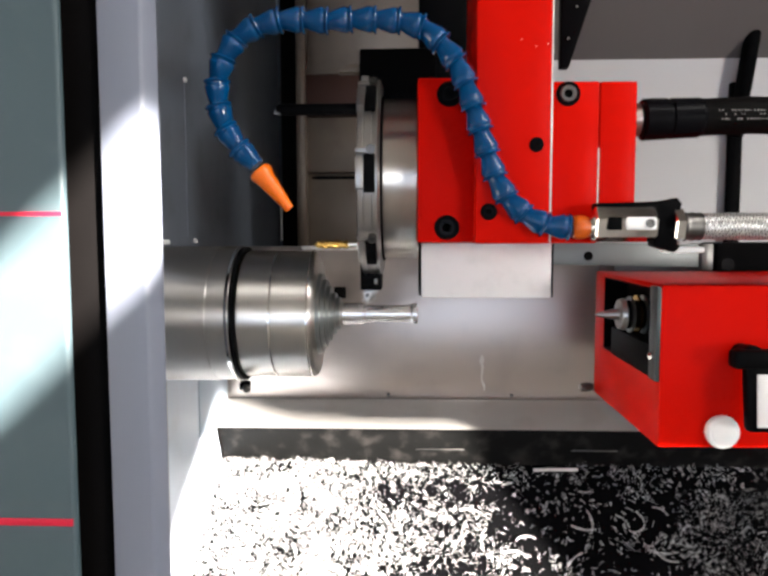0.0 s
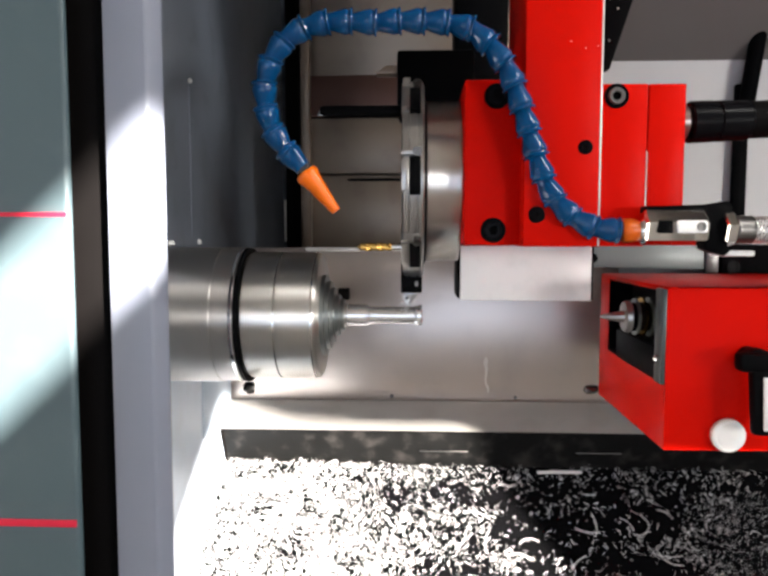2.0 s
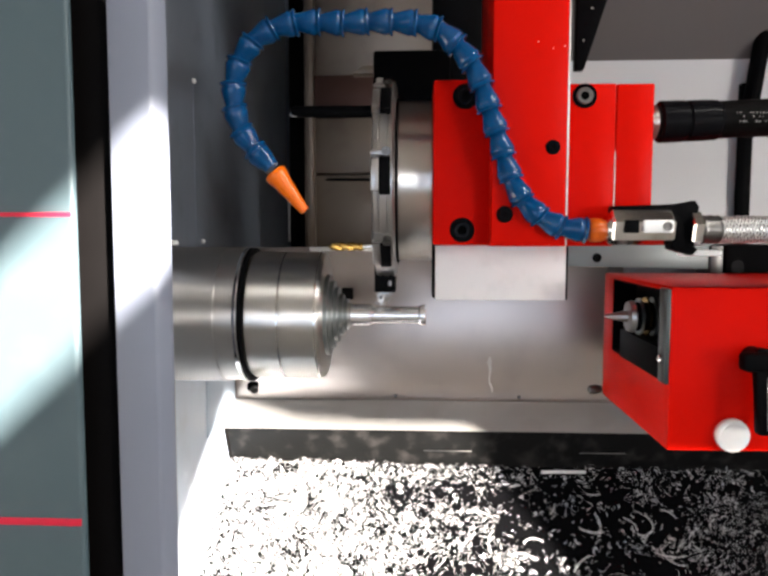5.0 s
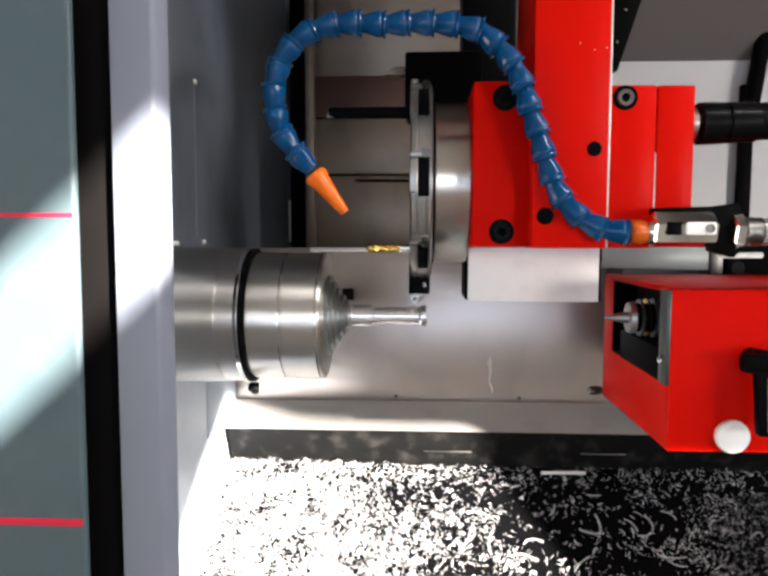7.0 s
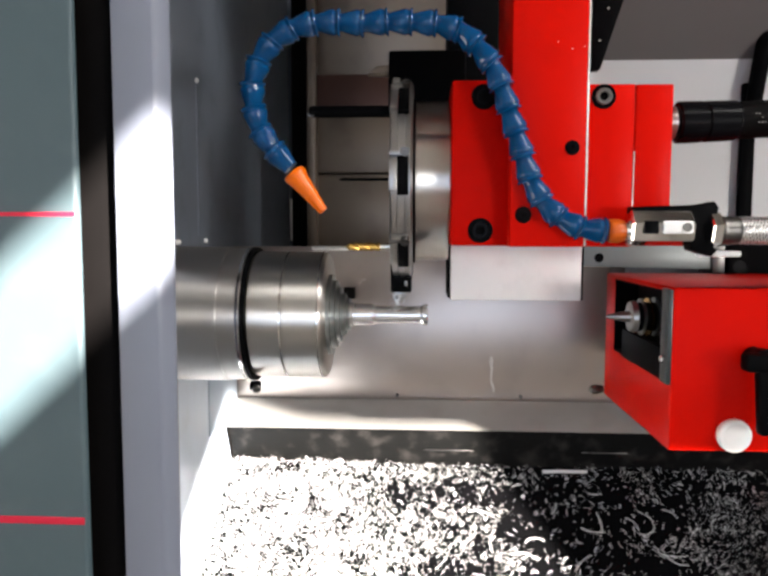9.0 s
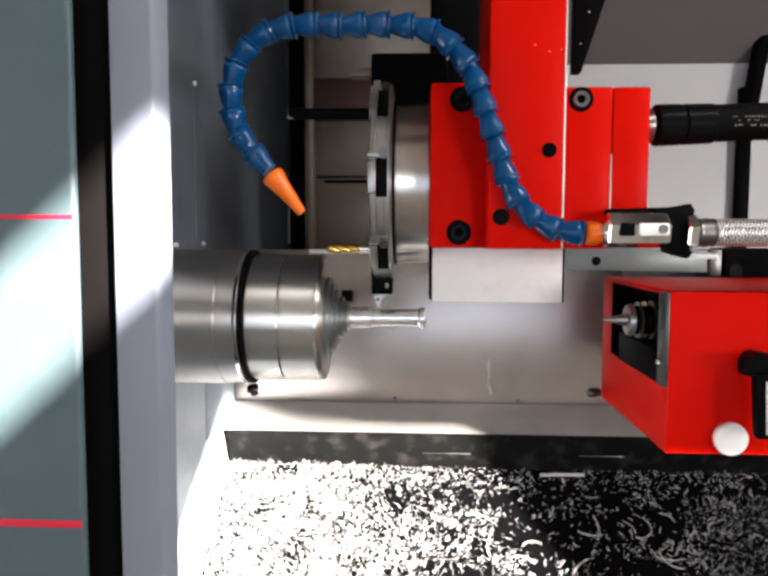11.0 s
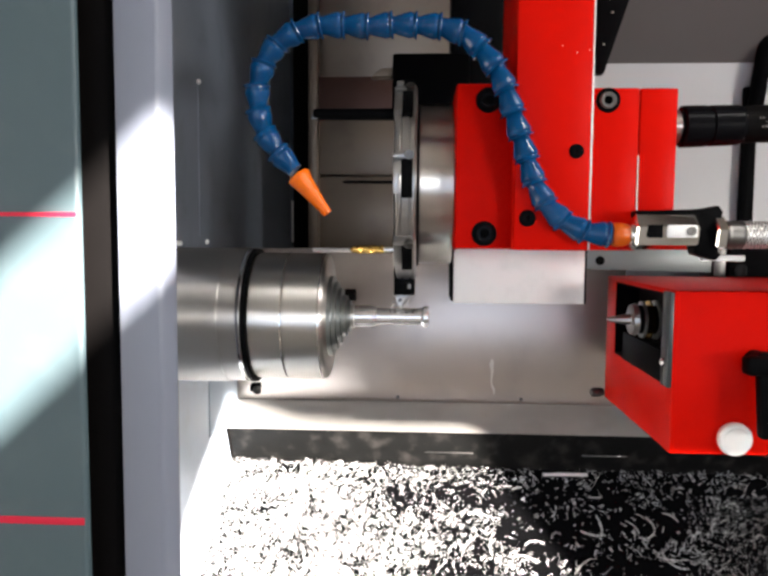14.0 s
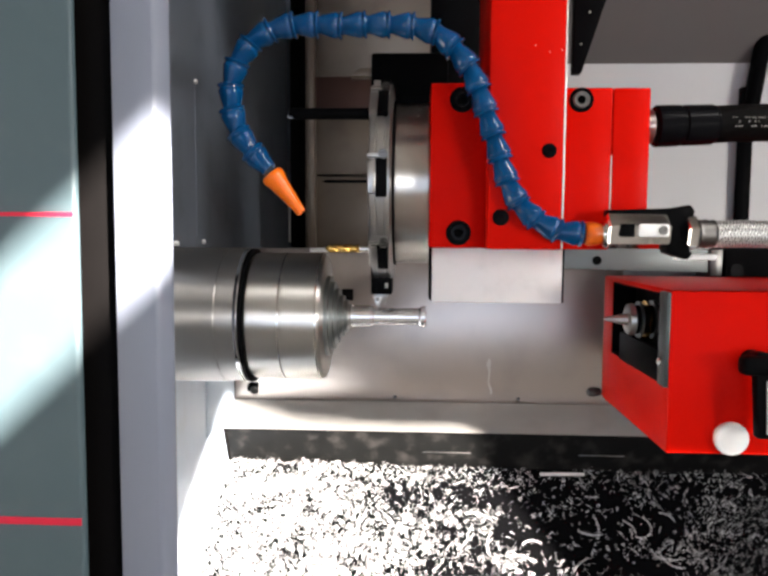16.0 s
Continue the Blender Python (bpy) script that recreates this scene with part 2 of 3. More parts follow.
# ---- an assumed workshop round the machine, out of view, that closes off the sky ----
def wall_with_openings(name, x0, x1, y0, y1, z0, z1, holes, mat, label):
    """A wall across x with polygonal openings, in metres: lists of (y, lower z, upper z) from south to north, one above another in turn."""
    ys = sorted({y0, y1, *[p[0] for h in holes for p in h]})
    bm = bmesh.new()
    for a, b in zip(ys, ys[1:]):
        cuts = []
        for h in holes:
            if h[0][0] <= a and b <= h[-1][0]:
                at = [p[0] for p in h]
                cuts.append([(float(np.interp(y, at, [p[1] for p in h])), float(np.interp(y, at, [p[2] for p in h]))) for y in (a, b)])
        low = [z0, z0]
        for c in sorted(cuts) + [[(z1, z1), (z1, z1)]]:
            q = ((a, low[0]), (b, low[1]), (b, c[1][0]), (a, c[0][0]))
            prism(bm, [(v * 1000, w * 1000) for v, w in q], "x", x0 * 1000, x1 * 1000, bev=0)
            low = [c[0][1], c[1][1]]
    return single(name, bm, mat, (0, 0, 0), label, "wall", kind="structure", m=Matrix())


single("floor", boxed(-2500, 2000, -2600, 2000, -100, 0, bev=0), CONCRETE, (0, 0, 0), "bare grey concrete workshop floor", "floor", kind="structure", m=Matrix())
single("ceiling", boxed(-2500, 2000, -2600, 2000, 3600, 3700, bev=0), PLASTER, (0, 0, 0), "pale plaster workshop ceiling", "ceiling", kind="structure", m=Matrix())
single("wall_west", boxed(-2600, -2500, -2600, 2000, 0, 3600, bev=0), PLASTER, (0, 0, 0), "pale plaster workshop wall", "wall", kind="structure", m=Matrix())
single("wall_north", boxed(-2500, 2000, 2000, 2100, 0, 3600, bev=0), PLASTER, (0, 0, 0), "pale plaster workshop wall behind the machine", "wall", kind="structure", m=Matrix())
# unseen wall; its openings are traced back from the wanted sun patches
wall_with_openings("wall_east", 2.0, 2.01, -2.6, 2.0, 0, 3.6,
                  [[(-2.2, 2.852, 2.921), (-1.681, 2.852, 2.921)], [(-2.2, 2.30, 2.66), (-1.62, 2.30, 2.65), (-1.60, 2.314, 2.628), (-1.57, 2.336, 2.573), (-1.511, 2.378, 2.511), (-1.466, 2.411, 2.468)]], PLASTER, "unseen pale wall with openings cut to shape the sun patches")
# unseen wall; its opening is sized for the reflections in the metal
bm = bmesh.new()
for q in ((-2500, -1500, 0, 3600), (300, 2000, 0, 3600), (-1500, 300, 0, 2200), (-1500, 300, 3400, 3600)):
    box(bm, q[0], q[1], -2700, -2600, q[2], q[3], 0)
single("wall_south", bm, PLASTER, (0, 0, 0), "unseen pale wall with a wide high opening for the fill light", "wall", kind="structure", m=Matrix())
# unseen lamp body, added to go with the upper-right light
lamp = thing("added_lamp", (1250, -50, 2420), "unseen white lamp case added over the upper-right light", "lamp", m=Matrix())
part("lamp_case", prismed(((1160, 2420), (1340, 2420), (1310, 2480), (1190, 2480)), "y", -650, 550, bev=4), WHITE, lamp)
for yy in (-500, 400):
    part("rod", tube(bmesh.new(), [(1250, yy, 2478), (1250, yy, 3600)], 6, 8), DARK_STEEL, lamp)

# ---- the machine's enclosure ----
WALL_X = -168.0
up_b = Vector((0, -math.sin(radians(SLANT)), math.cos(radians(SLANT))))      # the vertical in the machine's space
fwd_b = Vector((0, math.cos(radians(SLANT)), math.sin(radians(SLANT))))      # level, into the machine
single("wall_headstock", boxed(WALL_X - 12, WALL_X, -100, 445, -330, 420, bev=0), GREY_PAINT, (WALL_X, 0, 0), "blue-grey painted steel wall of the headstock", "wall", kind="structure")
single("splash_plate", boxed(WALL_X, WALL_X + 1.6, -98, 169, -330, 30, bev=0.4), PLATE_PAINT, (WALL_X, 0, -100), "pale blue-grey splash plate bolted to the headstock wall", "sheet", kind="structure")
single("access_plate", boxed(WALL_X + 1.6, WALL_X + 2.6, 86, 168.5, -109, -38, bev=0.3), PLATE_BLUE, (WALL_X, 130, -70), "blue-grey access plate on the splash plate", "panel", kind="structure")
col = single("column", prismed(((-146.3, -115), (-126.2, -115), (-125.2, -114.4), (-120.5, -107), (-121.5, -104), (-127, -100), (-146.3, -100)), "z", -330, 420, bev=1.2), COLUMN_PAINT, (-133, -88, 0), "light grey painted front post of the machine opening", "post", kind="structure")
single("seal", boxed(-178, -146.3, -107, -100, -330, 420, bev=1), RUBBER, (-160, -106, 0), "black rubber seal beside the sliding door", "seal", kind="structure")
door = thing("door_1", (-300, -140, 0), "teal-grey painted sliding door with red stripes, pushed open", "door", kind="structure")
part("door_leaf", prismed(((-480, -121), (-163.8, -121), (-162.6, -120.6), (-161.9, -119.8), (-161.6, -118.6), (-161.6, -117.4), (-480, -117.4)), "z", -330, 420, bev=0.4), TEAL, door)
for zz, hh in ((60.7, 1.0), (-88.3, 1.8)):
    part("stripe", boxed(-478, -163, -121.5, -120, zz - hh, zz + hh, bev=0.2), STRIPE, door, "thin red stripe")

# back of the working space: lower stainless apron, folded flange, black trough wall, tray
single("apron", boxed(WALL_X, 640, 170, 176, -97, 40, bev=0.8), SHEET, (100, 170, -30), "brushed stainless apron sheet behind the spindle", "sheet", kind="structure")
# near-white strip in place of the highlight on the apron's top edge
single("apron_edge_glint", boxed(-97, 16, 166.5, 169.8, 36.8, 40.5, bev=1.2), LIP, (-50, 168, 38), "bright strip for the highlight on the apron's upper edge", "trim", kind="structure")
single("flange", prismed(((165.5, -97.2), (170.5, -97.2), (136, -113.5), (131, -113.5)), "x", WALL_X, 640, bev=0.5), FLANGE, (100, 150, -105), "bright folded metal flange below the apron", "sheet", kind="structure")
T0 = Vector((0, 133, -114.5))
T1 = Vector((0, 150, -147.6))
single("trough_wall", prismed(((T0.y, T0.z), (T0.y + 5, T0.z), (T1.y + 6, T1.z - 4), (T1.y, T1.z - 4)), "x", WALL_X, 640, bev=0.3), OILY, (100, 142, -130), "oily black wall of the chip trough", "sheet", kind="structure")
single("trough_gasket", tube(bmesh.new(), [(WALL_X + 3.4, 146, -107.5), (WALL_X + 3.4, 131.6, -114), (WALL_X + 3.4, 148.5, -147)], 1.1, 8), RUBBER, (WALL_X, 140, -120), "thin black gasket at the end of the chip trough", "gasket", kind="structure")
near = T1 - fwd_b * 330
single("chip_tray", prismed(((T1.y + 2, T1.z), (near.y, near.z), (near.y - 3 * up_b.y, near.z - 3 * up_b.z), (T1.y + 2 - 3 * up_b.y, T1.z - 3 * up_b.z)), "x", WALL_X, 640, bev=0), BLACK, (100, 60, -200), "oily black steel chip tray covered with swarf", "tray", kind="structure")

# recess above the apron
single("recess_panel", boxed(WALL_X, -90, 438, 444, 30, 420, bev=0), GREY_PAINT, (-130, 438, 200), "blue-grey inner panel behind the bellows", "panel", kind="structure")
single("bellows_clip", boxed(-138.2, -136.6, 288, 294, 44, 88, bev=0.3), LIP, (-141, 290, 60), "thin bright metal clip on the bellows edge", "trim", kind="structure")
single("wall_seam", boxed(WALL_X, WALL_X + 0.5, 74.6, 75.0, 50, 164, bev=0.1), COLUMN_PAINT, (WALL_X, 75, 100), "thin pale seam on the headstock wall", "trim", kind="structure")
single("bellows_edge", boxed(-136.5, -112.8, 290, 300, 30, 420, bev=1), RUBBER, (-128, 290, 200), "black rubber edge of the way bellows", "bellows", kind="structure")
cover = thing("way_cover", (0, 262, 150), "dull stainless telescopic way cover in stepped sections", "cover", kind="structure")
for z0, z1, yy in ((36, 112, 262), (112.6, 168, 258), (168.6, 209, 254), (209.6, 420, 262)):
    # the section from 168.6 carries the brown reflection as its colour
    part("cover_section", boxed(-112, 92, yy, yy + 20, z0, z1, bev=1.2), BROWN if z0 == 168.6 else BACKPANEL, cover)
part("cover_rib", boxed(-114, -104, 250, 262, 36, 420, bev=2), BACKPANEL, cover)
single("back_panel", boxed(80, 640, 300, 306, 20, 231, bev=0), LIGHT_PANEL, (300, 300, 120), "pale grey painted inner back panel", "panel", kind="structure")
single("hood", prismed(((300, 231), (303, 233), (120, 420), (117, 418)), "x", 60, 640, bev=0), HOOD, (300, 220, 320), "sloping inside of the hood, its shade in the brown-grey colour", "hood", kind="structure")
# roof and end wall are out of view, placed to hold or admit light
single("roof", boxed(-480, 640, -60, 306, 420, 426, bev=0), HOOD, (0, 100, 420), "unseen sheet-metal roof assumed over the machine", "roof", kind="structure")
single("wall_tail", boxed(640, 646, -70, 306, -330, 420, bev=0), LIGHT_PANEL, (640, 100, 0), "unseen pale end wall, set far out to let light in", "wall", kind="structure")
single("back_post", boxed(326, 340, 289, 297, 20, 205, bev=2), BLACK, (332, 288, 100), "black upright strut before the back panel", "strut", kind="structure")
single("slanted_strut", tube(bmesh.new(), [(330, 286, 150), (352, 286, 310)], 8), BLACK, (340, 284, 230), "black slanted strut under the hood", "strut", kind="structure")


single("machine_base", prismed(((-300, 0), (200, 0), (200, 600), (77, 698), (-274, 926), (-300, 926)), "x", -480, 646, bev=0), COLUMN_PAINT, (0, 0, 0), "grey painted steel base cabinet under the machine", "cabinet", kind="structure", m=Matrix())
for xa, xb in ((5, 46), (138, 176)):
    single("trough_slot", boxed(xa, xb, 141.4, 143, -134.3, -133.7, bev=0.1), DARK_STEEL, (xa, 142, -134), "thin bright slot edge in the trough wall", "slot", kind="structure")

# ---- headstock: fixed sleeve with its clamp, and the turning chuck ----
head = thing("headstock_sleeve", (-140, 0, 0), "turned steel spindle sleeve with a black clamp ring", "spindle sleeve")
part("sleeve", turned(((-170, 43.1), (-121.2, 43.1), (-120.6, 42.5), (-106.5, 42.4)), (0, 0, 0), (1, 0, 0), 96), SATIN, head, angle=14)
part("clamp_ring", turned(((-106.8, 42.2), (-106.8, 42.9), (-104.8, 42.9), (-104.8, 39)), (0, 0, 0), (1, 0, 0), 96, cap=False), BLACK, head, "black steel band clamp")
part("clamp_edge", turned(((-109.4, 42.3), (-109.4, 42.9), (-107.7, 42.9), (-107.7, 42.3)), (0, 0, 0), (1, 0, 0), 96, cap=False), CHROME, head, "bright steel edge of the clamp")
lug = part("clamp_lug", boxed(-106.5, -100.5, -21, -13, -46, -41, bev=1.2), BLACK, head)
part("clamp_screw", turned(((0, 2.6), (2.0, 2.6), (2.6, 2.0), (2.6, 1.2), (1.6, 1.1)), (-102, -20, -44.5), (0.3, -0.85, -0.4), 20), DARK_STEEL, lug, "steel clamp screw")

chuck = thing("collet_chuck", (-80, 0, 0), "turned steel collet chuck spinning on the headstock", "chuck")
part("chuck_body", turned(((-103.4, 39.3), (-102.6, 40.2), (-83.6, 40.2), (-83.2, 39.6), (-82.6, 39.6), (-82.2, 40.2), (-60.6, 40.0), (-59.4, 39.4), (-58.6, 38.2), (-58.2, 25)), (0, 0, 0), (1, 0, 0), 96), STEEL, chuck, angle=14)
for xa in (-83.9, -61.6):
    part("edge_band", turned(((xa, 40.0), (xa, 40.35), (xa + 0.9, 40.35), (xa + 0.9, 40.0)), (0, 0, 0), (1, 0, 0), 96, cap=False), CHROME, chuck, "bright turned edge")
part("collet_nut", turned(((-58.6, 26), (-55.8, 25.5), (-55.4, 22), (-53.2, 21.5), (-52.8, 18), (-50.6, 17.5), (-50.2, 13.5), (-47.6, 13), (-47.2, 10.5), (-45, 10)), (0, 0, 0), (1, 0, 0), 48), NUT, chuck, "grey stepped collet nut", angle=14)
part("collet", turned(((-47, 9.6), (-45.2, 9.6), (-45, 7.8), (-43, 7.6), (-42.8, 6.9), (-40.5, 6.6)), (0, 0, 0), (1, 0, 0), 40), GROUND, chuck)
blank = single("workpiece", turned(((-46, 7.0), (-30.6, 7.0), (-30.2, 6.6), (-29.2, 6.6), (-28.4, 5.5), (0.2, 5.5), (1.4, 6.7), (4.2, 6.9), (4.8, 6.4)), (0, 0, 0), (1, 0, 0), 48), ALUMINIUM, (-20, 0, 0), "bright turned aluminium workpiece held in the collet", "workpiece", angle=14)

# bolts on the headstock wall
for yy, zz in ((24, 45.5), (30, 45.5), (90, 46), (75, 165)):
    single("wall_bolt", turned(((0, 1.9), (1.5, 1.9), (2.2, 1.2)), (WALL_X, yy, zz), (1, 0, 0), 12), WHITE, (WALL_X, yy, zz), "small pale bolt head on the headstock wall", "bolt", "bolts of the headstock wall")


# ---- carriage with turret, hose and valve: one moving thing ----
carriage = thing("turret_carriage", (0, 0, 80), "red cast carriage with a tool turret and blue coolant hose", "lathe carriage")
part("turret_housing", boxed(16.8, 48, -60, 60, 45.6, 134.3, bev=1.2), SHADED_RED, carriage)
part("slide_column", boxed(47.2, 86.8, -70, -4, 45.2, 340, bev=1.0), RED, carriage)
part("drive_housing", boxed(86.5, 113.8, -60, 55, 45.2, 131.6, bev=1.0), RED, carriage)
part("drive_cover", boxed(114.2, 133.8, -60, 55, 46, 131.4, bev=1.0), RED, carriage, "red end cover behind a thin seam")
# pale strips that stand for the highlights on the column and seam edges
for x0, z0, z1, y in ((86.2, 45.6, 338, -70.1), (113.6, 46.5, 96, -60.1)):
    part("edge_glint", boxed(x0, x0 + (0.9 if x0 < 100 else 0.5), y, y + 1.0, z0, z1, bev=0.15), FLANGE, carriage, "pale strip for the highlight along a painted edge")
for x, z, y, r in ((97.1, 125, -60, 4.4), (33.8, 125.4, -60, 4.6), (32.7, 53.8, -60, 4.6), (54.3, 62, -70, 3.0), (79, 97, -70, 2.6)):
    cap_screw(carriage, x, z, y, r, mat=DARK_STEEL if z == 125 else GLOSS_BLACK)
for cx, cz in ((78, 147.5), (84.2, 148.5), (70.5, 151), (60, 90), (82, 60.5)):
    part("paint_chip", turned(((0, 0.36), (0.12, 0.26)), (cx, -70, cz), (0, -1, 0), 7), FLANGE, carriage, "small bare chip in the red paint")
hub = part("turret_hub", turned(((-3.2, 49), (-2.6, 49.5), (16, 49.5), (17, 49)), (0, 0, 84.5), (1, 0, 0), 96), STEEL, carriage, "polished steel turret hub", angle=14)
part("hub_seal", turned(((-5, 51), (-3.3, 51)), (0, 0, 84.5), (1, 0, 0), 64), BLACK, hub, "black seal ring behind the disc")
disc = part("turret_disc", turned(((-17, 57.5), (-16.2, 60), (-13.6, 60.5), (-13.4, 59.7), (-12.6, 59.7), (-12.4, 60.5), (-8.8, 60.5), (-8.6, 59.7), (-7.8, 59.7), (-7.6, 60.5), (-5.6, 60.5), (-4.4, 58)), (0, 0, 84.5), (1, 0, 0), 64), DISC, carriage, "ground steel tool disc with eight stations", angle=12)
for k in range(8):
    a = k * math.tau / 8
    m = Matrix.Translation((0, 0, 84.5)) @ Matrix.Rotation(a, 4, "X")
    bm = boxed(-12.8, -6.6, -62.4, -52, -11.5, 9.5, bev=0.6)
    bm.transform(m)
    st = part("station", bm, BLACK, disc, "dark tool station")
    bm = boxed(-17.4, -12.9, -62.6, -55, -9.5, 8, bev=0.7)
    bm.transform(m)
    part("gib", bm, DISC, disc, "bright clamping gib")
    bm = prismed(((-17.2, 9.8), (-6.4, 9.8), (-6.4, 13), (-16.4, 13), (-17.6, 11.6)), "y", -63.4, -54, bev=0.6)
    bm.transform(m)
    part("clamp_wedge", bm, DISC, disc, "bright clamping wedge")
    bm = turned(((0, 2.6), (3, 2.6), (3, 1.4), (2, 1.3)), (-8.6, -61.8, 11.6), (0, -1, 0), 16)
    bm.transform(m)
    part("gib_screw", bm, DARK_STEEL, disc)
tool = part("tool_shank", boxed(-18.2, -5.2, -14, 6, 15.5, 42, bev=0.8), BLACK, carriage, "black turning tool shank")
part("tool_neck", prismed(((-17.6, 16), (-7, 16), (-8.5, 12.5), (-13.5, 7.5), (-16.5, 12.5)), "y", -4, 4, bev=0.5), DISC, tool, "bright worn tool neck")
part("insert", prismed(((-17.5, 13.4), (-11.5, 13.4), (-14.4, 6.1)), "y", -5.4, -4.1, bev=0.2), GROUND, tool, "small carbide insert")
part("insert_screw", turned(((0, 1.4), (0.8, 1.2)), (-14.5, -5.4, 11.6), (0, -1, 0), 12), DARK_STEEL, tool)
part("boring_bar", turned(((-64, 2.6), (-62, 3.3), (-17, 3.3)), (0, -40, 121.5), (1, 0, 0), 20), BLACK, carriage, "dark boring bar")
part("boring_tip", prismed(((-65.5, 119), (-61, 118.4), (-62, 123), (-64, 123)), "y", -42, -39, bev=0.3), DARK_STEEL, carriage)
part("rear_drill", turned(((-59, 0.4), (-56, 1.1), (-16, 1.1)), (0, 62, 91), (1, 0, 0), 12), BLACK, carriage, "thin dark drill")


def twist_drill(parent):
    """A coated drill with two helical flutes on a plain shank."""
    bm = bmesh.new()
    rings = []
    for i in range(41):
        u = i / 40
        x = -43 + 20 * u
        r = 2.5 * min(1, u * 8 + 0.05)
        ring = []
        for k in range(20):
            a = k * math.tau / 20
            g = 1 - 0.42 * max(0, math.cos(2 * (a - u * 9.5))) ** 2
            ring.append(bm.verts.new((x, -42 + r * g * math.cos(a), 44.4 + r * g * math.sin(a))))
        rings.append(ring)
    for p, q in zip(rings, rings[1:]):
        for k in range(20):
            bm.faces.new((p[k], p[(k + 1) % 20], q[(k + 1) % 20], q[k]))
    bm.faces.new(rings[0])
    bm.faces.new(rings[-1][::-1])
    d = part("drill", bm, GOLD, parent, "gold-coated twist drill")
    part("drill_shank", turned(((-23, 2.0), (-16, 2.0)), (0, -42, 44.4), (1, 0, 0), 16), CHROME, d)


twist_drill(carriage)
part("turret_motor", boxed(-22.2, 30, 36, 95, 136, 175.6, bev=2), BLACK, carriage, "black turret motor case")
part("sensor_arm", prismed(((-37, 161), (-22, 161), (-22, 166.5), (-30, 166.5)), "y", 40, 52, bev=0.8), BACKPANEL, carriage, "small tan sensor arm")
part("cable_cover", boxed(18.6, 56, 66, 110, 136, 340, bev=2), BLACK, carriage, "black cable cover")
br = part("bracket", prismed(((110, 158), (115.5, 158), (140, 235), (110, 235)), "y", 22, 30, bev=0.6), BLACK, carriage, "black tapered bracket")
for zz in (176, 196):
    part("bracket_screw", turned(((0, 0.9), (1, 0.7)), (114.5 + (zz - 176) * 0.25, 22, zz), (0, -1, 0), 12), CHROME, br)
part("slide_block", boxed(19.8, 103.6, 8, 60, 9, 44.6, bev=1.0), WHITE, carriage, "white lacquered slide block")
part("block_edge", boxed(103.6, 105, 9, 58, 9.5, 44, bev=0.3), BLACK, carriage, "dark end seam of the slide block")
part("block_bracket", boxed(18.3, 19.8, 12, 50, 10, 44, bev=0.4), RUBBER, carriage)

# drive cable on the end cover
part("cable_gland", turned(((0, 8.5), (1.5, 9.5), (2, 8.6), (3.4, 9.4), (4.2, 8.6), (5.6, 9.2), (7, 9.2)), (133.6, -40, 113.8), (1, 0, 0.03), 32), SATIN, carriage, "ribbed steel cable gland")
part("gland_nut", turned(((0, 3.0), (3, 3.2), (4, 2.0)), (134, -45, 97.2), (1, 0.1, -0.2), 12), DARK_STEEL, carriage)
sleeve = part("cable_sleeve", turned(((8.5, 10.4), (9.5, 11.6), (22, 11.4), (22.6, 10.4), (24, 10.4), (24.6, 11.3), (40, 11.0), (41, 10.2), (42, 10.2)), (133.6, -40, 113.8), (1, 0, 0.03), 32), GLOSS_BLACK, carriage, "black rubber cable sleeve")
part("drive_cable", tube(bmesh.new(), spline(((175, -40, 115.2), (215, -38, 116), (260, -20, 112), (320, 30, 90)), 8), 10.2, 20), RUBBER, carriage, "black braided drive cable")
bm = bmesh.new()
for k in range(30):
    for a in (-0.25, 0.0, 0.2):
        c = Vector((181 + k * 1.7, -40 - 10.3 * math.cos(a), 115.3 + 10.3 * math.sin(a)))
        if random.random() < 0.75:
            box(bm, c.x, c.x + random.uniform(0.3, 1.1), c.y - 0.12, c.y + 0.4, c.z - 0.35, c.z + 0.35, 0)
part("cable_marking", bm, DARK_STEEL, carriage, "row of pale unreadable marks")


# modular coolant hose: ball-and-socket links along a curve
HOSE = ((-69.6, -73, 87.3), (-74.8, -73, 93.0), (-82.2, -73, 100.7), (-86.8, -73, 110.4), (-89.0, -73, 121.9), (-88.5, -73, 133.2), (-83.9, -73, 145.2), (-75.5, -73, 154.6), (-63.6, -73, 159.9), (-48.7, -73, 161.7), (-33.4, -73, 160.5), (-20.7, -73, 161.3), (-8.0, -73, 161.1), (4.6, -73, 160.5), (16.7, -73, 158.3), (26.4, -73, 150.8), (34.2, -73, 142.3), (40.0, -73, 132.4), (43.9, -73, 120.4), (47.9, -73, 108.9), (52.0, -73, 96.3), (55.6, -73, 84.2), (61.2, -73, 72.0), (70.0, -73, 62.4), (79.7, -73, 56.2), (89.9, -73, 53.7), (96.4, -73, 53.7))


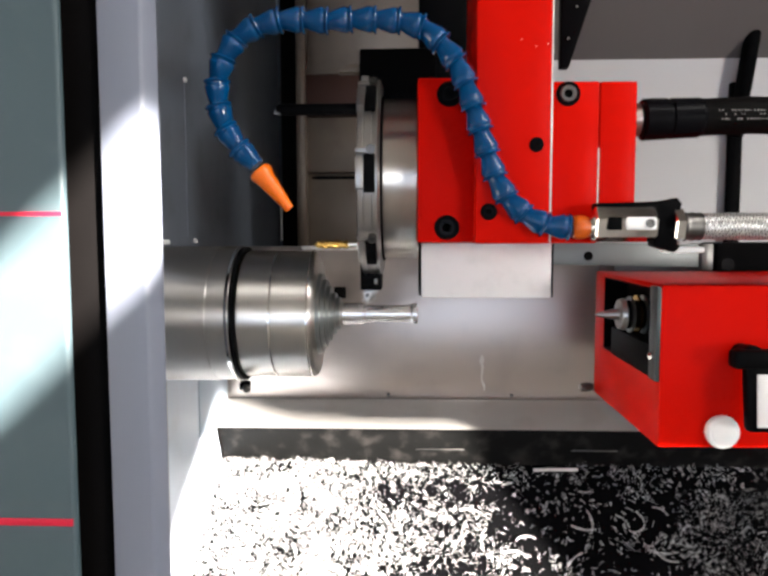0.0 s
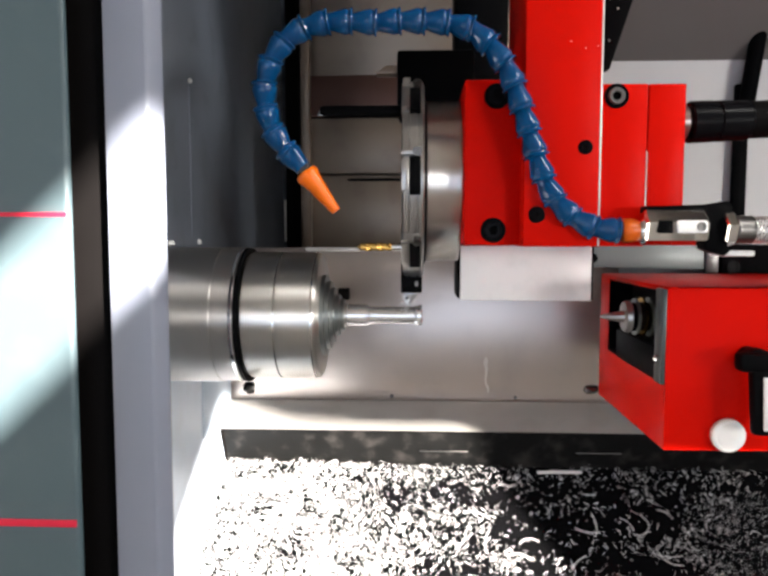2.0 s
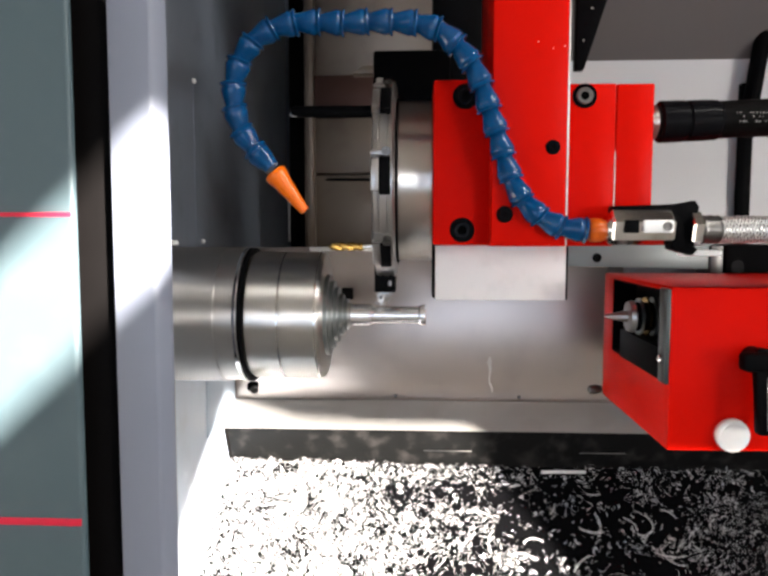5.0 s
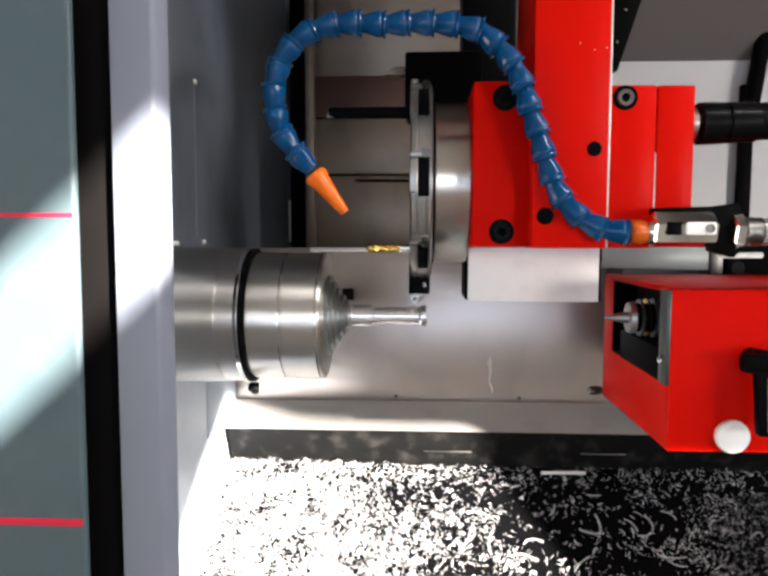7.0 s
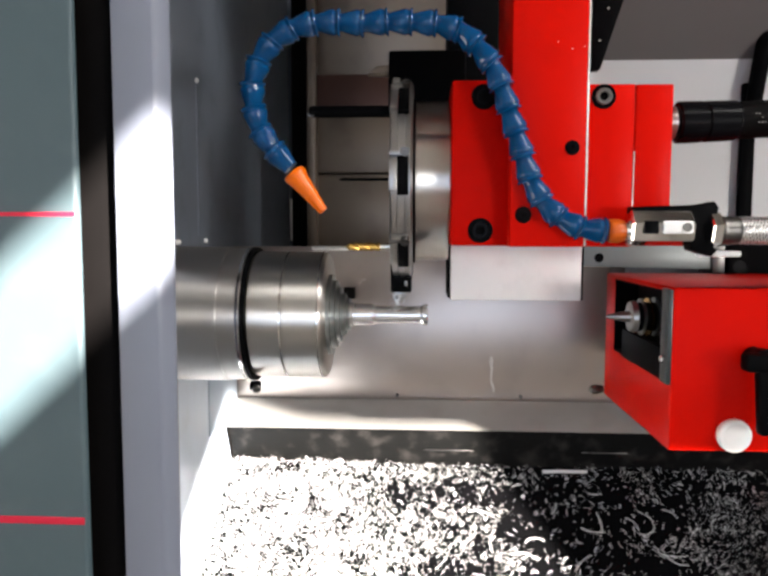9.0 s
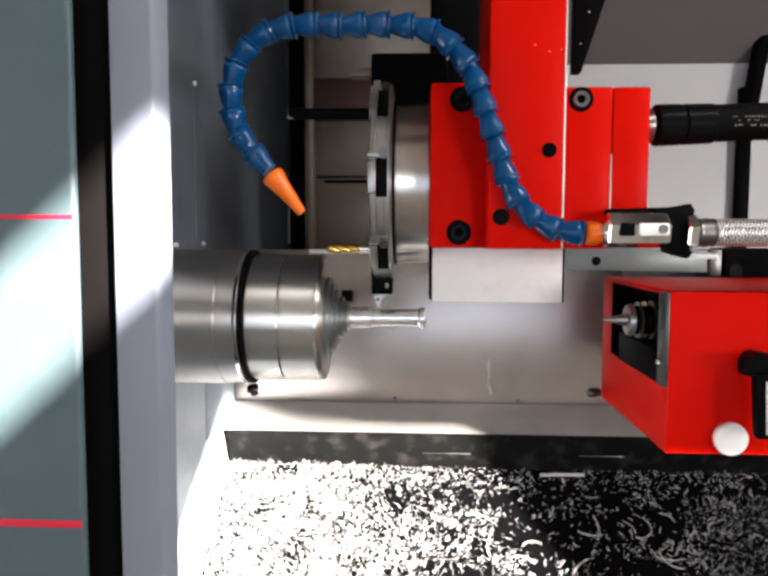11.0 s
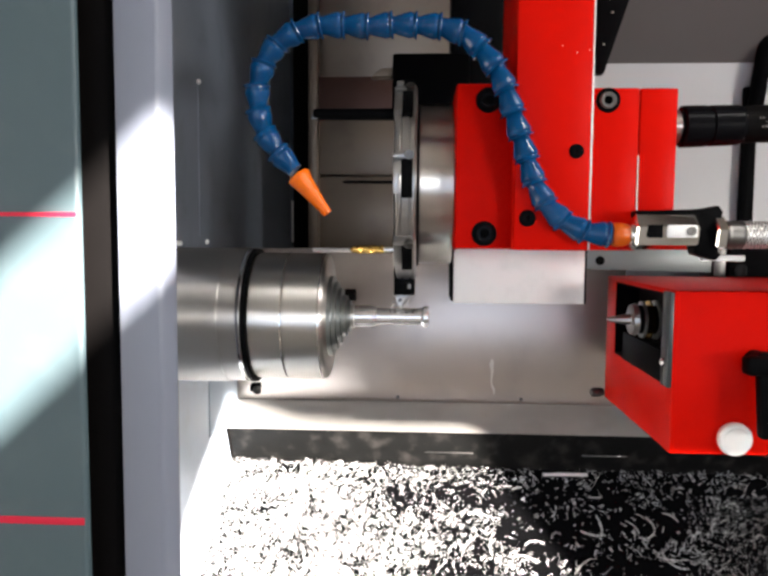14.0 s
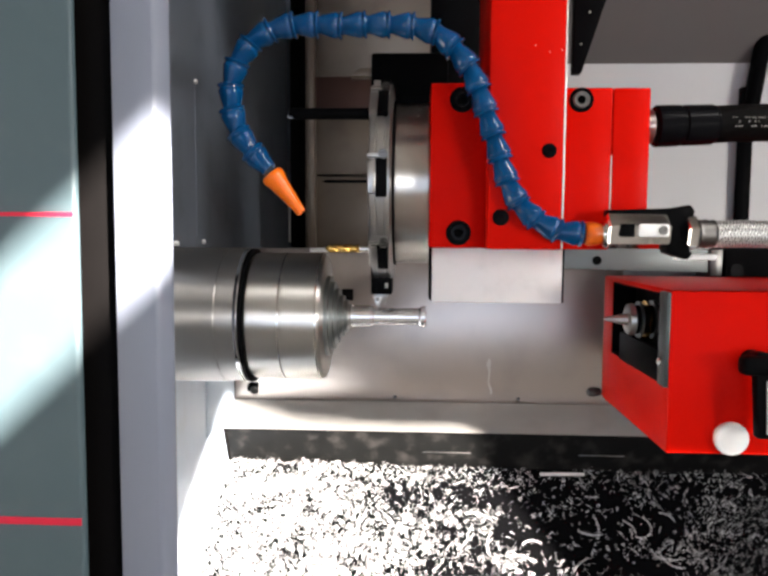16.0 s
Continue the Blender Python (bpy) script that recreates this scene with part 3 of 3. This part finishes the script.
def coolant_hose(parent):
    line = spline(HOSE, 6)
    pts = evenly(line, 25)
    hose = part("coolant_hose", tube(bmesh.new(), evenly(line, 120), 2.6, 10), BLUE, parent, "blue modular ball-and-socket coolant hose")
    for a, b in zip(pts, pts[1:]):
        w = (a - b)
        n = w.length
        prof = ((0.05 * n, 4.2), (0, 5.4), (0.005 * n, 6.8), (0.05 * n, 7.2), (0.10 * n, 6.9), (0.14 * n, 6.2), (0.20 * n, 6.1), (0.26 * n, 6.6), (0.34 * n, 6.6),
                (0.55 * n, 5.9), (0.72 * n, 5.3), (0.84 * n, 4.9), (0.92 * n, 4.5), (1.1 * n, 4.4))
        part("link", turned(prof, b, w, 28), BLUE, hose)
    part("nozzle", turned(((0, 5.6), (1.2, 6.3), (3, 6.2), (6, 5.2), (22, 3.0), (26, 2.5), (26, 1.7), (23, 1.6)), (-67.5, -73, 84.2), (0.623, 0.0, -0.783), 24), ORANGE, hose, "orange tapered nozzle")
    part("collar", turned(((0, 5.2), (1, 6.0), (3, 6.2), (6, 6.0), (9, 5.0)), (97.5, -73, 53.7), (1, 0, 0), 24), AMBER, hose, "amber hose collar")


coolant_hose(carriage)
valve = part("valve", turned(((0, 8.4), (1, 9.6), (30, 9.6), (31.5, 8.6)), (108, -73, 55.3), (1, 0, 0), 6), CHROME, carriage, "nickel-plated ball valve")
part("nipple", turned(((0, 4.4), (2.5, 5.2), (2.5, 6.4), (5, 7.4)), (104.2, -73, 53.9), (1, 0, 0), 24), CHROME, valve)
part("label_plate", boxed(122.5, 138, -83.2, -81.2, 52.2, 58.8, bev=1.2), WHITE, valve, "white plate on the valve")
part("slot", boxed(113.5, 120.5, -83.0, -81.2, 52.2, 58.8, bev=0.3), BLACK, valve)
part("pivot", turned(((0, 2.3), (0.8, 2.3), (0.8, 1.5), (0.1, 1.4)), (134.4, -83.2, 55.6), (0, -1, 0), 20), DARK_STEEL, valve)
part("lever", prismed(((109, 66.2), (140, 66.2), (150.5, 69), (153, 65.5), (150.5, 60), (150, 45), (153, 44), (150, 40.5), (139, 44), (139, 62.5), (109, 62.5)), "y", -76, -66, bev=0.8), BLACK, valve, "black valve lever")
part("nut", turned(((0, 8.2), (0.8, 9.2), (5, 9.2), (5.8, 8.2)), (148.4, -73, 54.2), (1, 0, 0), 6), CHROME, valve)
part("crimp", turned(((0, 6.6), (1, 7.6), (3, 7.0), (5, 7.6), (7, 7.0), (9, 7.4), (10, 6.6)), (154, -73, 54.0), (1, 0, 0), 28), DARK_STEEL, valve)
part("lever_grip", boxed(146, 168, -70, -64, 40.2, 43.4, bev=1.2), WHITE, valve, "pale lever grip")


def braided_hose(parent):
    """A steel-braided hose: a dark core under crossing bands of wire."""
    axis = spline(((163.5, -73, 54), (190, -73, 54), (225, -70, 52.5), (290, -50, 44)), 10)
    core = part("braided_hose", tube(bmesh.new(), axis, 6.5, 20), DARK_STEEL, parent, "steel-braided coolant hose")
    bm = bmesh.new()
    n = 260
    line = evenly(axis, n)
    for sense in (1, -1):
        for s in range(10):
            prev = None
            for i in range(n):
                a = sense * i * 0.19 + s * math.tau / 10
                r = 6.9 + 0.35 * math.sin(i * 0.95 + sense * 1.5)
                q = []
                for da in (-0.17, 0.17):
                    p = line[i]
                    q.append(bm.verts.new(p + Vector((0, math.cos(a + da) * r, math.sin(a + da) * r))))
                if prev:
                    bm.faces.new((prev[0], prev[1], q[1], q[0]))
                prev = q
    tagged(part("braid", bm, BRAID, core, "woven bright wire"), kind="stuff")


braided_hose(carriage)

# ---- tailstock ----
tail = thing("tailstock", (230, 0, -20), "red painted tailstock with a live centre and clamp lever", "tailstock")
def pocketed(x0, x1, y0, y1, z0, z1, hole, depth, bev):
    """A block with a rectangular pocket (y0, y1, z0, z1) sunk into its face at x0."""
    bm = bmesh.new()
    quad = lambda x, a, b, c, d: [bm.verts.new(p) for p in ((x, a, c), (x, b, c), (x, b, d), (x, a, d))]
    outer, far = quad(x0, y0, y1, z0, z1), quad(x1, y0, y1, z0, z1)
    rim, floor_of = quad(x0, *hole), quad(x0 + depth, *hole)
    bm.faces.new(far)
    bm.faces.new(floor_of)
    for i in range(4):
        j = (i + 1) % 4
        bm.faces.new((outer[i], outer[j], far[j], far[i]))
        bm.faces.new((outer[i], outer[j], rim[j], rim[i]))
        bm.faces.new((rim[i], rim[j], floor_of[j], floor_of[i]))
    es = [e for e in bm.edges if all(v in outer or v in far for v in e.verts)]
    bmesh.ops.bevel(bm, geom=es, offset=bev, segments=2, affect="EDGES", profile=0.5)
    return bm


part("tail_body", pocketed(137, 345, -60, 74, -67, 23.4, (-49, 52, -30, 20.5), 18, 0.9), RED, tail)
# black sheets over the pocket's floor and four sides
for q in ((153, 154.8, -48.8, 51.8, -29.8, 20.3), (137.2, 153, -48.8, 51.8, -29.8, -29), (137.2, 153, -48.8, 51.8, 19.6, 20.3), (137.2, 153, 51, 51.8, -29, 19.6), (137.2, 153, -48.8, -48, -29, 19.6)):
    part("pocket_black_sheet", boxed(*q, bev=0), BLACK, tail)
part("cover_plate", prismed(((30, -30.5), (-48, -30.5), (-48, -12), (30, -12)), "x", 136.2, 138.4, bev=0.4), BLACK, tail, "black cover plate")
part("plate_edge", boxed(134.6, 137.2, -59.4, -48.2, -30.5, 22, bev=0.5), SLATE, tail, "dark slate-grey edge strip")
part("plate_screw", turned(((0, 2.4), (1.4, 2.4), (2.2, 1.5)), (134.6, -54, -17), (-1, 0, 0), 14), CHROME, tail)
quill = part("quill", turned(((134, 9), (153.2, 9)), (0, 0, 0), (1, 0, 0), 40), BLACK, tail, "dark quill of the live centre")
part("centre_collar", turned(((131.4, 5.5), (131.8, 9.4), (134.6, 10.2), (135.4, 9.6)), (0, 0, 0), (1, 0, 0), 40), DISC, quill, "worn steel collar")
part("centre_point", turned(((116.8, 0.5), (119, 1.4), (131.6, 3.8)), (0, 0, 0), (1, 0, 0), 28), DISC, quill, "worn steel centre point")
for xx, rr, mm in ((138.2, 11.5, NUT), (142.4, 12.2, GOLD), (146.6, 12.2, NUT)):
    part("quill_ring", turned(((xx, 9.1), (xx, rr), (xx + 1.1, rr), (xx + 1.1, 9.1)), (0, 0, 0), (1, 0, 0), 40, cap=False), mm, quill, "thin ring round the quill")
part("knob", turned(((0, 8.6), (2, 9.2), (4, 9.0), (5, 8.0), (5.2, 6.6), (5.6, 6.2), (6.0, 3), (6.1, 0.5)), (170.6, -60, -57.3), (0, -1, 0), 36), WHITE, tail, "white domed knob")
lever = part("clamp_lever", turned(((0, 5.5), (8, 5.5), (9, 6.2), (14, 6.2), (15, 5)), (180, -60, -14), (0, -1, 0), 28), BLACK, tail, "black clamp lever")
part("lever_hub", boxed(168, 196, -80, -70, -19.5, -9.5, bev=2.5), BLACK, lever)
part("lever_arm", prismed(((174.5, -18), (190, -18), (192, -53), (177, -53)), "y", -79, -72, bev=1.6), BLACK, lever)
part("arm_inlay", prismed(((179.8, -22), (188, -22), (190, -50), (181, -50)), "y", -80, -78.8, bev=0.3), LIGHT_PANEL, lever, "pale grey inlay")
single("stop_screw", turned(((0, 2.8), (4, 3.6), (8, 3.4), (10, 2.0)), (137, 80, -64.5), (-1, -0.4, 0), 18), DARK_STEEL, (131, 80, -64.5), "dark stop screw beside the tailstock foot", "screw")

# guide bar behind the tailstock
bar = thing("guide_bar", (170, 100, 33), "grey ground steel guide bar bolted behind the tailstock", "guide bar")
part("bar", prismed(((106, 45.0), (222, 42.5), (222, 25), (106, 27)), "y", 100, 125, bev=0.8), BAR, bar)
part("bar_hole", turned(((0, 3.6), (0.6, 3.6)), (137.5, 100.2, 33.6), (0, -1, 0), 24), BLACK, bar, "dark screw hole")
part("bar_end", boxed(222.5, 232, 98, 125, 22, 43, bev=1), DARK_STEEL, bar)
part("rod_cover", boxed(232.5, 420, 95, 130, 8, 44, bev=3), BLACK, bar, "black rod cover")
part("bar_foot", boxed(165, 420, 126, 170, 5, 36, bev=1), DARK_STEEL, bar)
part("rod_socket", turned(((0, 5), (1.2, 5), (1.2, 3.4), (0.2, 3.2)), (241, 95, 27), (0, -1, 0), 24), GLOSS_BLACK, bar, "dark round rod socket")
foot = part("tail_rail", boxed(168, 420, 74.5, 169, -60, 4, bev=1), DARK_STEEL, bar, "dark rail under the tailstock")


single("apron_block", boxed(-67.7, -57.7, 164, 170, -6.0, 4.2, bev=0.8), RUBBER, (-59.2, 170, 1.6), "small dark block on the stainless apron", "block")
for bx, bz, rr in ((-96, 38, 1.8), (-20, -93, 1.6), (90, -93, 1.6)):
    single("apron_bolt", turned(((0, rr), (2.2, rr), (3, rr * 0.7)), (bx, 170, bz), (0, -1, 0), 14), DARK_STEEL, (bx, 170, bz), "dark bolt head on the stainless apron", "bolt", "bolts of the apron")

def apron_glint(x, z0, z1):
    """A highlight on the apron drawn as a pale streak, thin and uneven."""
    bm = bmesh.new()
    n = 16
    left, right = [], []
    for i in range(n + 1):
        u = i / n
        c = x + 2.2 * noise.noise((u * 4, 1.3, 0)) - 1.5 * u
        w = 0.4 + 1.6 * abs(noise.noise((u * 5.1, 7.7, 0))) + 0.8 * math.exp(-((u - 0.8) / 0.15) ** 2)
        z = z0 + (z1 - z0) * u
        left.append(bm.verts.new((c - w, 169.7, z)))
        right.append(bm.verts.new((c + w, 169.7, z)))
    for i in range(n):
        bm.faces.new((left[i], right[i], right[i + 1], left[i + 1]))
    return single("apron_glint", bm, GLINT, (x, 169.7, z0), "pale streak for a highlight on the stainless apron", "stain", kind="structure")


apron_glint(64.7, -88.8, -57.0)

# ---- swarf ----
def shaving(rnd, c, size, n=6):
    """One curled shaving round c: its points and faces, in millimetres."""
    u = Vector((rnd.gauss(0, 1), rnd.gauss(0, 1), rnd.gauss(0, 1))).normalized()
    w = u.orthogonal().normalized()
    w = (w * math.cos(rnd.random() * 6.3) + u.cross(w) * math.sin(rnd.random() * 6.3)).normalized()
    q = u.cross(w)
    r, half, turn = size * rnd.uniform(0.5, 2.3), size * rnd.uniform(0.09, 0.2), rnd.uniform(1.2, 5.2)
    pitch = size * rnd.uniform(0.0, 0.5)
    pts = []
    for i in range(n):
        a = turn * i / (n - 1)
        p = c + w * (r * math.cos(a)) + q * (r * math.sin(a)) + u * (pitch * a)
        pts += [p + u * half, p - u * half]
    return pts, [(2 * i, 2 * i + 1, 2 * i + 3, 2 * i + 2) for i in range(n - 1)]


def swarf(name, count, seed, spread, size, label):
    """Curled shavings strewn level on the tray, as one heap."""
    rnd = random.Random(seed)
    V, F = [], []
    for _ in range(count):
        while True:
            x, v = rnd.uniform(-166, 400), rnd.uniform(2, 150)
            keep, lift = spread(x, v)
            if rnd.random() < keep:
                break
        c = T1 - fwd_b * v + up_b * rnd.uniform(0.3, lift)
        c.x = x
        pts, faces = shaving(rnd, c, size * rnd.choice((0.7, 1, 1, 1.5)))
        s = len(V)
        V += [tuple(p * 0.001) for p in pts]
        F += [tuple(s + i for i in f) for f in faces]
    me = bpy.data.meshes.new(name)
    me.from_pydata(V, [], F)
    me.materials.append(CHIP)
    me.shade_smooth()
    ob = new(name, me)
    ob.matrix_basis = BED
    return tagged(ob, label, "swarf", kind="stuff")


def dense(x, v):
    edge = -38 + 70 * noise.noise((x * 0.02, v * 0.03, 3)) + 0.45 * v
    clump = min(1, max(0, 0.5 + 0.55 * noise.noise((x * 0.05, v * 0.05, 7)) + 0.45 * noise.noise((x * 0.16, v * 0.16, 2))))
    k = 1 / (1 + math.exp((x - edge) / 24))
    return k * (0.16 + 0.84 * clump ** 1.7), 2 + 9 * k * clump


def sparse(x, v):
    clump = noise.noise((x * 0.03, v * 0.045, 11)) + 0.5 * noise.noise((x * 0.11, v * 0.13, 4))
    by_wall = math.exp(-v / 16)
    return min(1, (0.95 if clump > 0.16 else 0.10) + 0.6 * by_wall) * (0.9 if 0 < x < 330 else 0.1), 2.0


def fines(x, v):
    return (1.0 if x > 215 + 25 * noise.noise((x * 0.03, v * 0.05, 5)) - 0.25 * v + 20 and v > 25 else 0.0), 1.2


swarf("swarf_heap", 14500, 4, dense, 0.82, "heap of bright curled aluminium swarf on the tray")
swarf("loose_swarf", 2700, 9, sparse, 0.98, "loose aluminium shavings scattered over the black tray")
swarf("fine_swarf", 6000, 5, fines, 0.42, "fine aluminium dust and needles on the black tray")
single("swarf_sliver", tube(bmesh.new(), [(105.5, 141, -151), (124, 141.5, -150.5), (143, 142, -150.6)], 1.5, 8), CHIP, (124, 141.5, -150.5), "straight bright sliver of aluminium lying on the tray", "swarf")


def curl(seed, x, v, long, r):
    """A single coiled shaving lying on the tray."""
    rnd = random.Random(seed)
    bm = bmesh.new()
    n = int(long * 2) + 8
    head_way = rnd.uniform(0, math.tau)
    bend = rnd.uniform(-0.05, 0.05)
    at = T1 - fwd_b * v + up_b * (r + 0.3)
    at.x = x
    o = at.copy()
    prev = None
    for i in range(n):
        d = Vector((1, 0, 0)) * math.cos(head_way) + fwd_b * math.sin(head_way)
        side = up_b.cross(d)
        a = i * 0.9
        off = side * (math.cos(a) * r) + up_b * (math.sin(a) * r)
        q = [bm.verts.new(at + off - d * 0.45), bm.verts.new(at + off + d * 0.45)]
        if prev:
            bm.faces.new((prev[0], prev[1], q[1], q[0]))
        prev = q
        at = at + d * (long / n)
        head_way += bend
    return single("swarf_curl", bm, CHIP, o, "coiled bright aluminium shaving lying on the tray", "swarf", "curls on the tray")


for k, (x, v, long, r) in enumerate(((128, 62, 22, 1.2), (142, 70, 26, 1.2), (165, 52, 18, 0.9), (172, 66, 34, 1.1), (188, 76, 30, 1.0), (98, 75, 20, 1.2), (112, 40, 14, 1.0), (60, 66, 24, 1.3),
                                    (72, 88, 22, 1.2), (205, 84, 26, 0.9), (150, 30, 12, 0.9), (196, 44, 16, 0.8), (40, 50, 18, 1.3), (132, 86, 20, 1.0), (86, 22, 10, 1.0), (222, 60, 18, 0.8))):
    curl(20 + k, x, v, long * 0.9, r * 0.62)


def chip_clump(parent):
    """Fresh shavings gathered at the cutting edge."""
    rnd = random.Random(31)
    bm = bmesh.new()
    for k in range(16):
        c = Vector((-14.5 + rnd.gauss(0, 2.0), -4.5 + rnd.gauss(0, 1.5), 9.5 + rnd.gauss(0, 2.2)))
        pts, faces = shaving(rnd, c, 1.5, 8)
        vs = [bm.verts.new(p) for p in pts]
        for f in faces:
            bm.faces.new([vs[i] for i in f])
    tagged(part("chip_clump", bm, CHIP, parent, "bright tangle of fresh shavings"), kind="stuff")


chip_clump(tool)


def loose_chip(seed, c):
    rnd = random.Random(seed)
    bm = bmesh.new()
    for _ in range(3):
        pts, faces = shaving(rnd, Vector(c) + Vector((rnd.gauss(0, 1), rnd.gauss(0, 1), rnd.gauss(0, 1))), 1.4, 8)
        vs = [bm.verts.new(p) for p in pts]
        for f in faces:
            bm.faces.new([vs[i] for i in f])
    return single("flying_chip", bm, CHIP, c, "small bright aluminium chip thrown off the tool", "swarf", "chips off the tool")


TIP = (-14.5, -3.5, 9.0)
# release time, throw (x, y, z) over the first tenth of a second, sideways drift until it lies on the tray
THROWS = [(2.3, (4, -6, -16), 8), (7.1, (-8, -4, 4), -20), (8.9, (-22, -4, 14), -34), (13.7, (-2, -5, -12), 10), (14.05, (-3, -6, -10), -4), (15.2, (2, -5, -14), 4)]
chips = [loose_chip(60 + k, TIP) for k in range(len(THROWS))]


# ---- motion ----
FEED = [(0, -12.74, 0.6), (0.2, -12.9, 0.9), (0.5, -7.0, 1.0), (1.0, 3.55, 0.7), (1.4, 10.9, 0.5), (1.6, 12.0, 0.1), (2.0, 9.69, 0), (2.5, 6.54, 0), (3.0, 3.28, 0), (3.5, 0, 0),
        (4.0, -2.75, 0), (5.0, -9.0, 0), (5.5, -12.1, 0), (5.65, -12.4, 0.5), (5.8, -10.0, 0.7), (6.1, -3.6, 0.6), (6.5, 5.01, 0.23), (6.8, 10.9, 0), (6.95, 11.9, -0.25), (7.5, 8.61, -0.22),
        (8.0, 5.78, -0.18), (8.5, 2.68, -0.12), (9.0, -0.46, -0.1), (10.0, -6.7, -0.1), (10.7, -11.1, -0.1), (10.88, -12.0, 0.3), (11.02, -10.3, 0.6), (11.5, -0.18, 0.42), (12.0, 9.2, 0.01), (12.22, 11.8, -0.3),
        (12.5, 10.26, -0.4), (13.0, 7.08, -0.6), (13.5, 3.97, -0.6), (14.0, 0.96, -0.65), (14.5, -2.37, -0.5), (15.0, -5.33, -0.4), (15.5, -8.34, -0.45), (16.0, -11.5, -0.3)]


def motions():
    walk(carriage, [(t, BED @ pose(x * 0.001, 0, 0.080 + z * 0.001)) for t, x, z in FEED])
    for spun, at in ((chuck, -0.080), (blank, -0.020)):
        walk(spun, [(k * 0.1, BED @ pose(at, 0, 0, k * 80.0)) for k in range(161)])
    for chip, (t0, throw, drift) in zip(chips, THROWS):
        ts = [r[0] for r in FEED]
        ride = lambda t: Vector((TIP[0] + float(np.interp(t, ts, [r[1] for r in FEED])), TIP[1], TIP[2] + float(np.interp(t, ts, [r[2] for r in FEED]))))
        rows = [(t, ride(t), 0) for t in ts if t < t0 - 0.05] + [(t0, ride(t0), 0)]
        p = ride(t0) + Vector(throw)
        rows.append((t0 + 0.1, p, 70))
        level = (T1 + up_b * 4).dot(up_b)
        drop = p.dot(up_b) - level
        for u, f in ((0.2, 0.35), (0.3, 0.78), (0.367, 1.0)):
            rows.append((t0 + u, p - up_b * (drop * f) + Vector((drift * f, 0, 0)) - fwd_b * (10 * f), 70 + u * 220))
        rows.append((16.0, rows[-1][1], rows[-1][2]))
        walk(chip, [(t, BED @ pose(*(q * 0.001), a * 0.6, a, 0)) for t, q, a in rows])


motions()
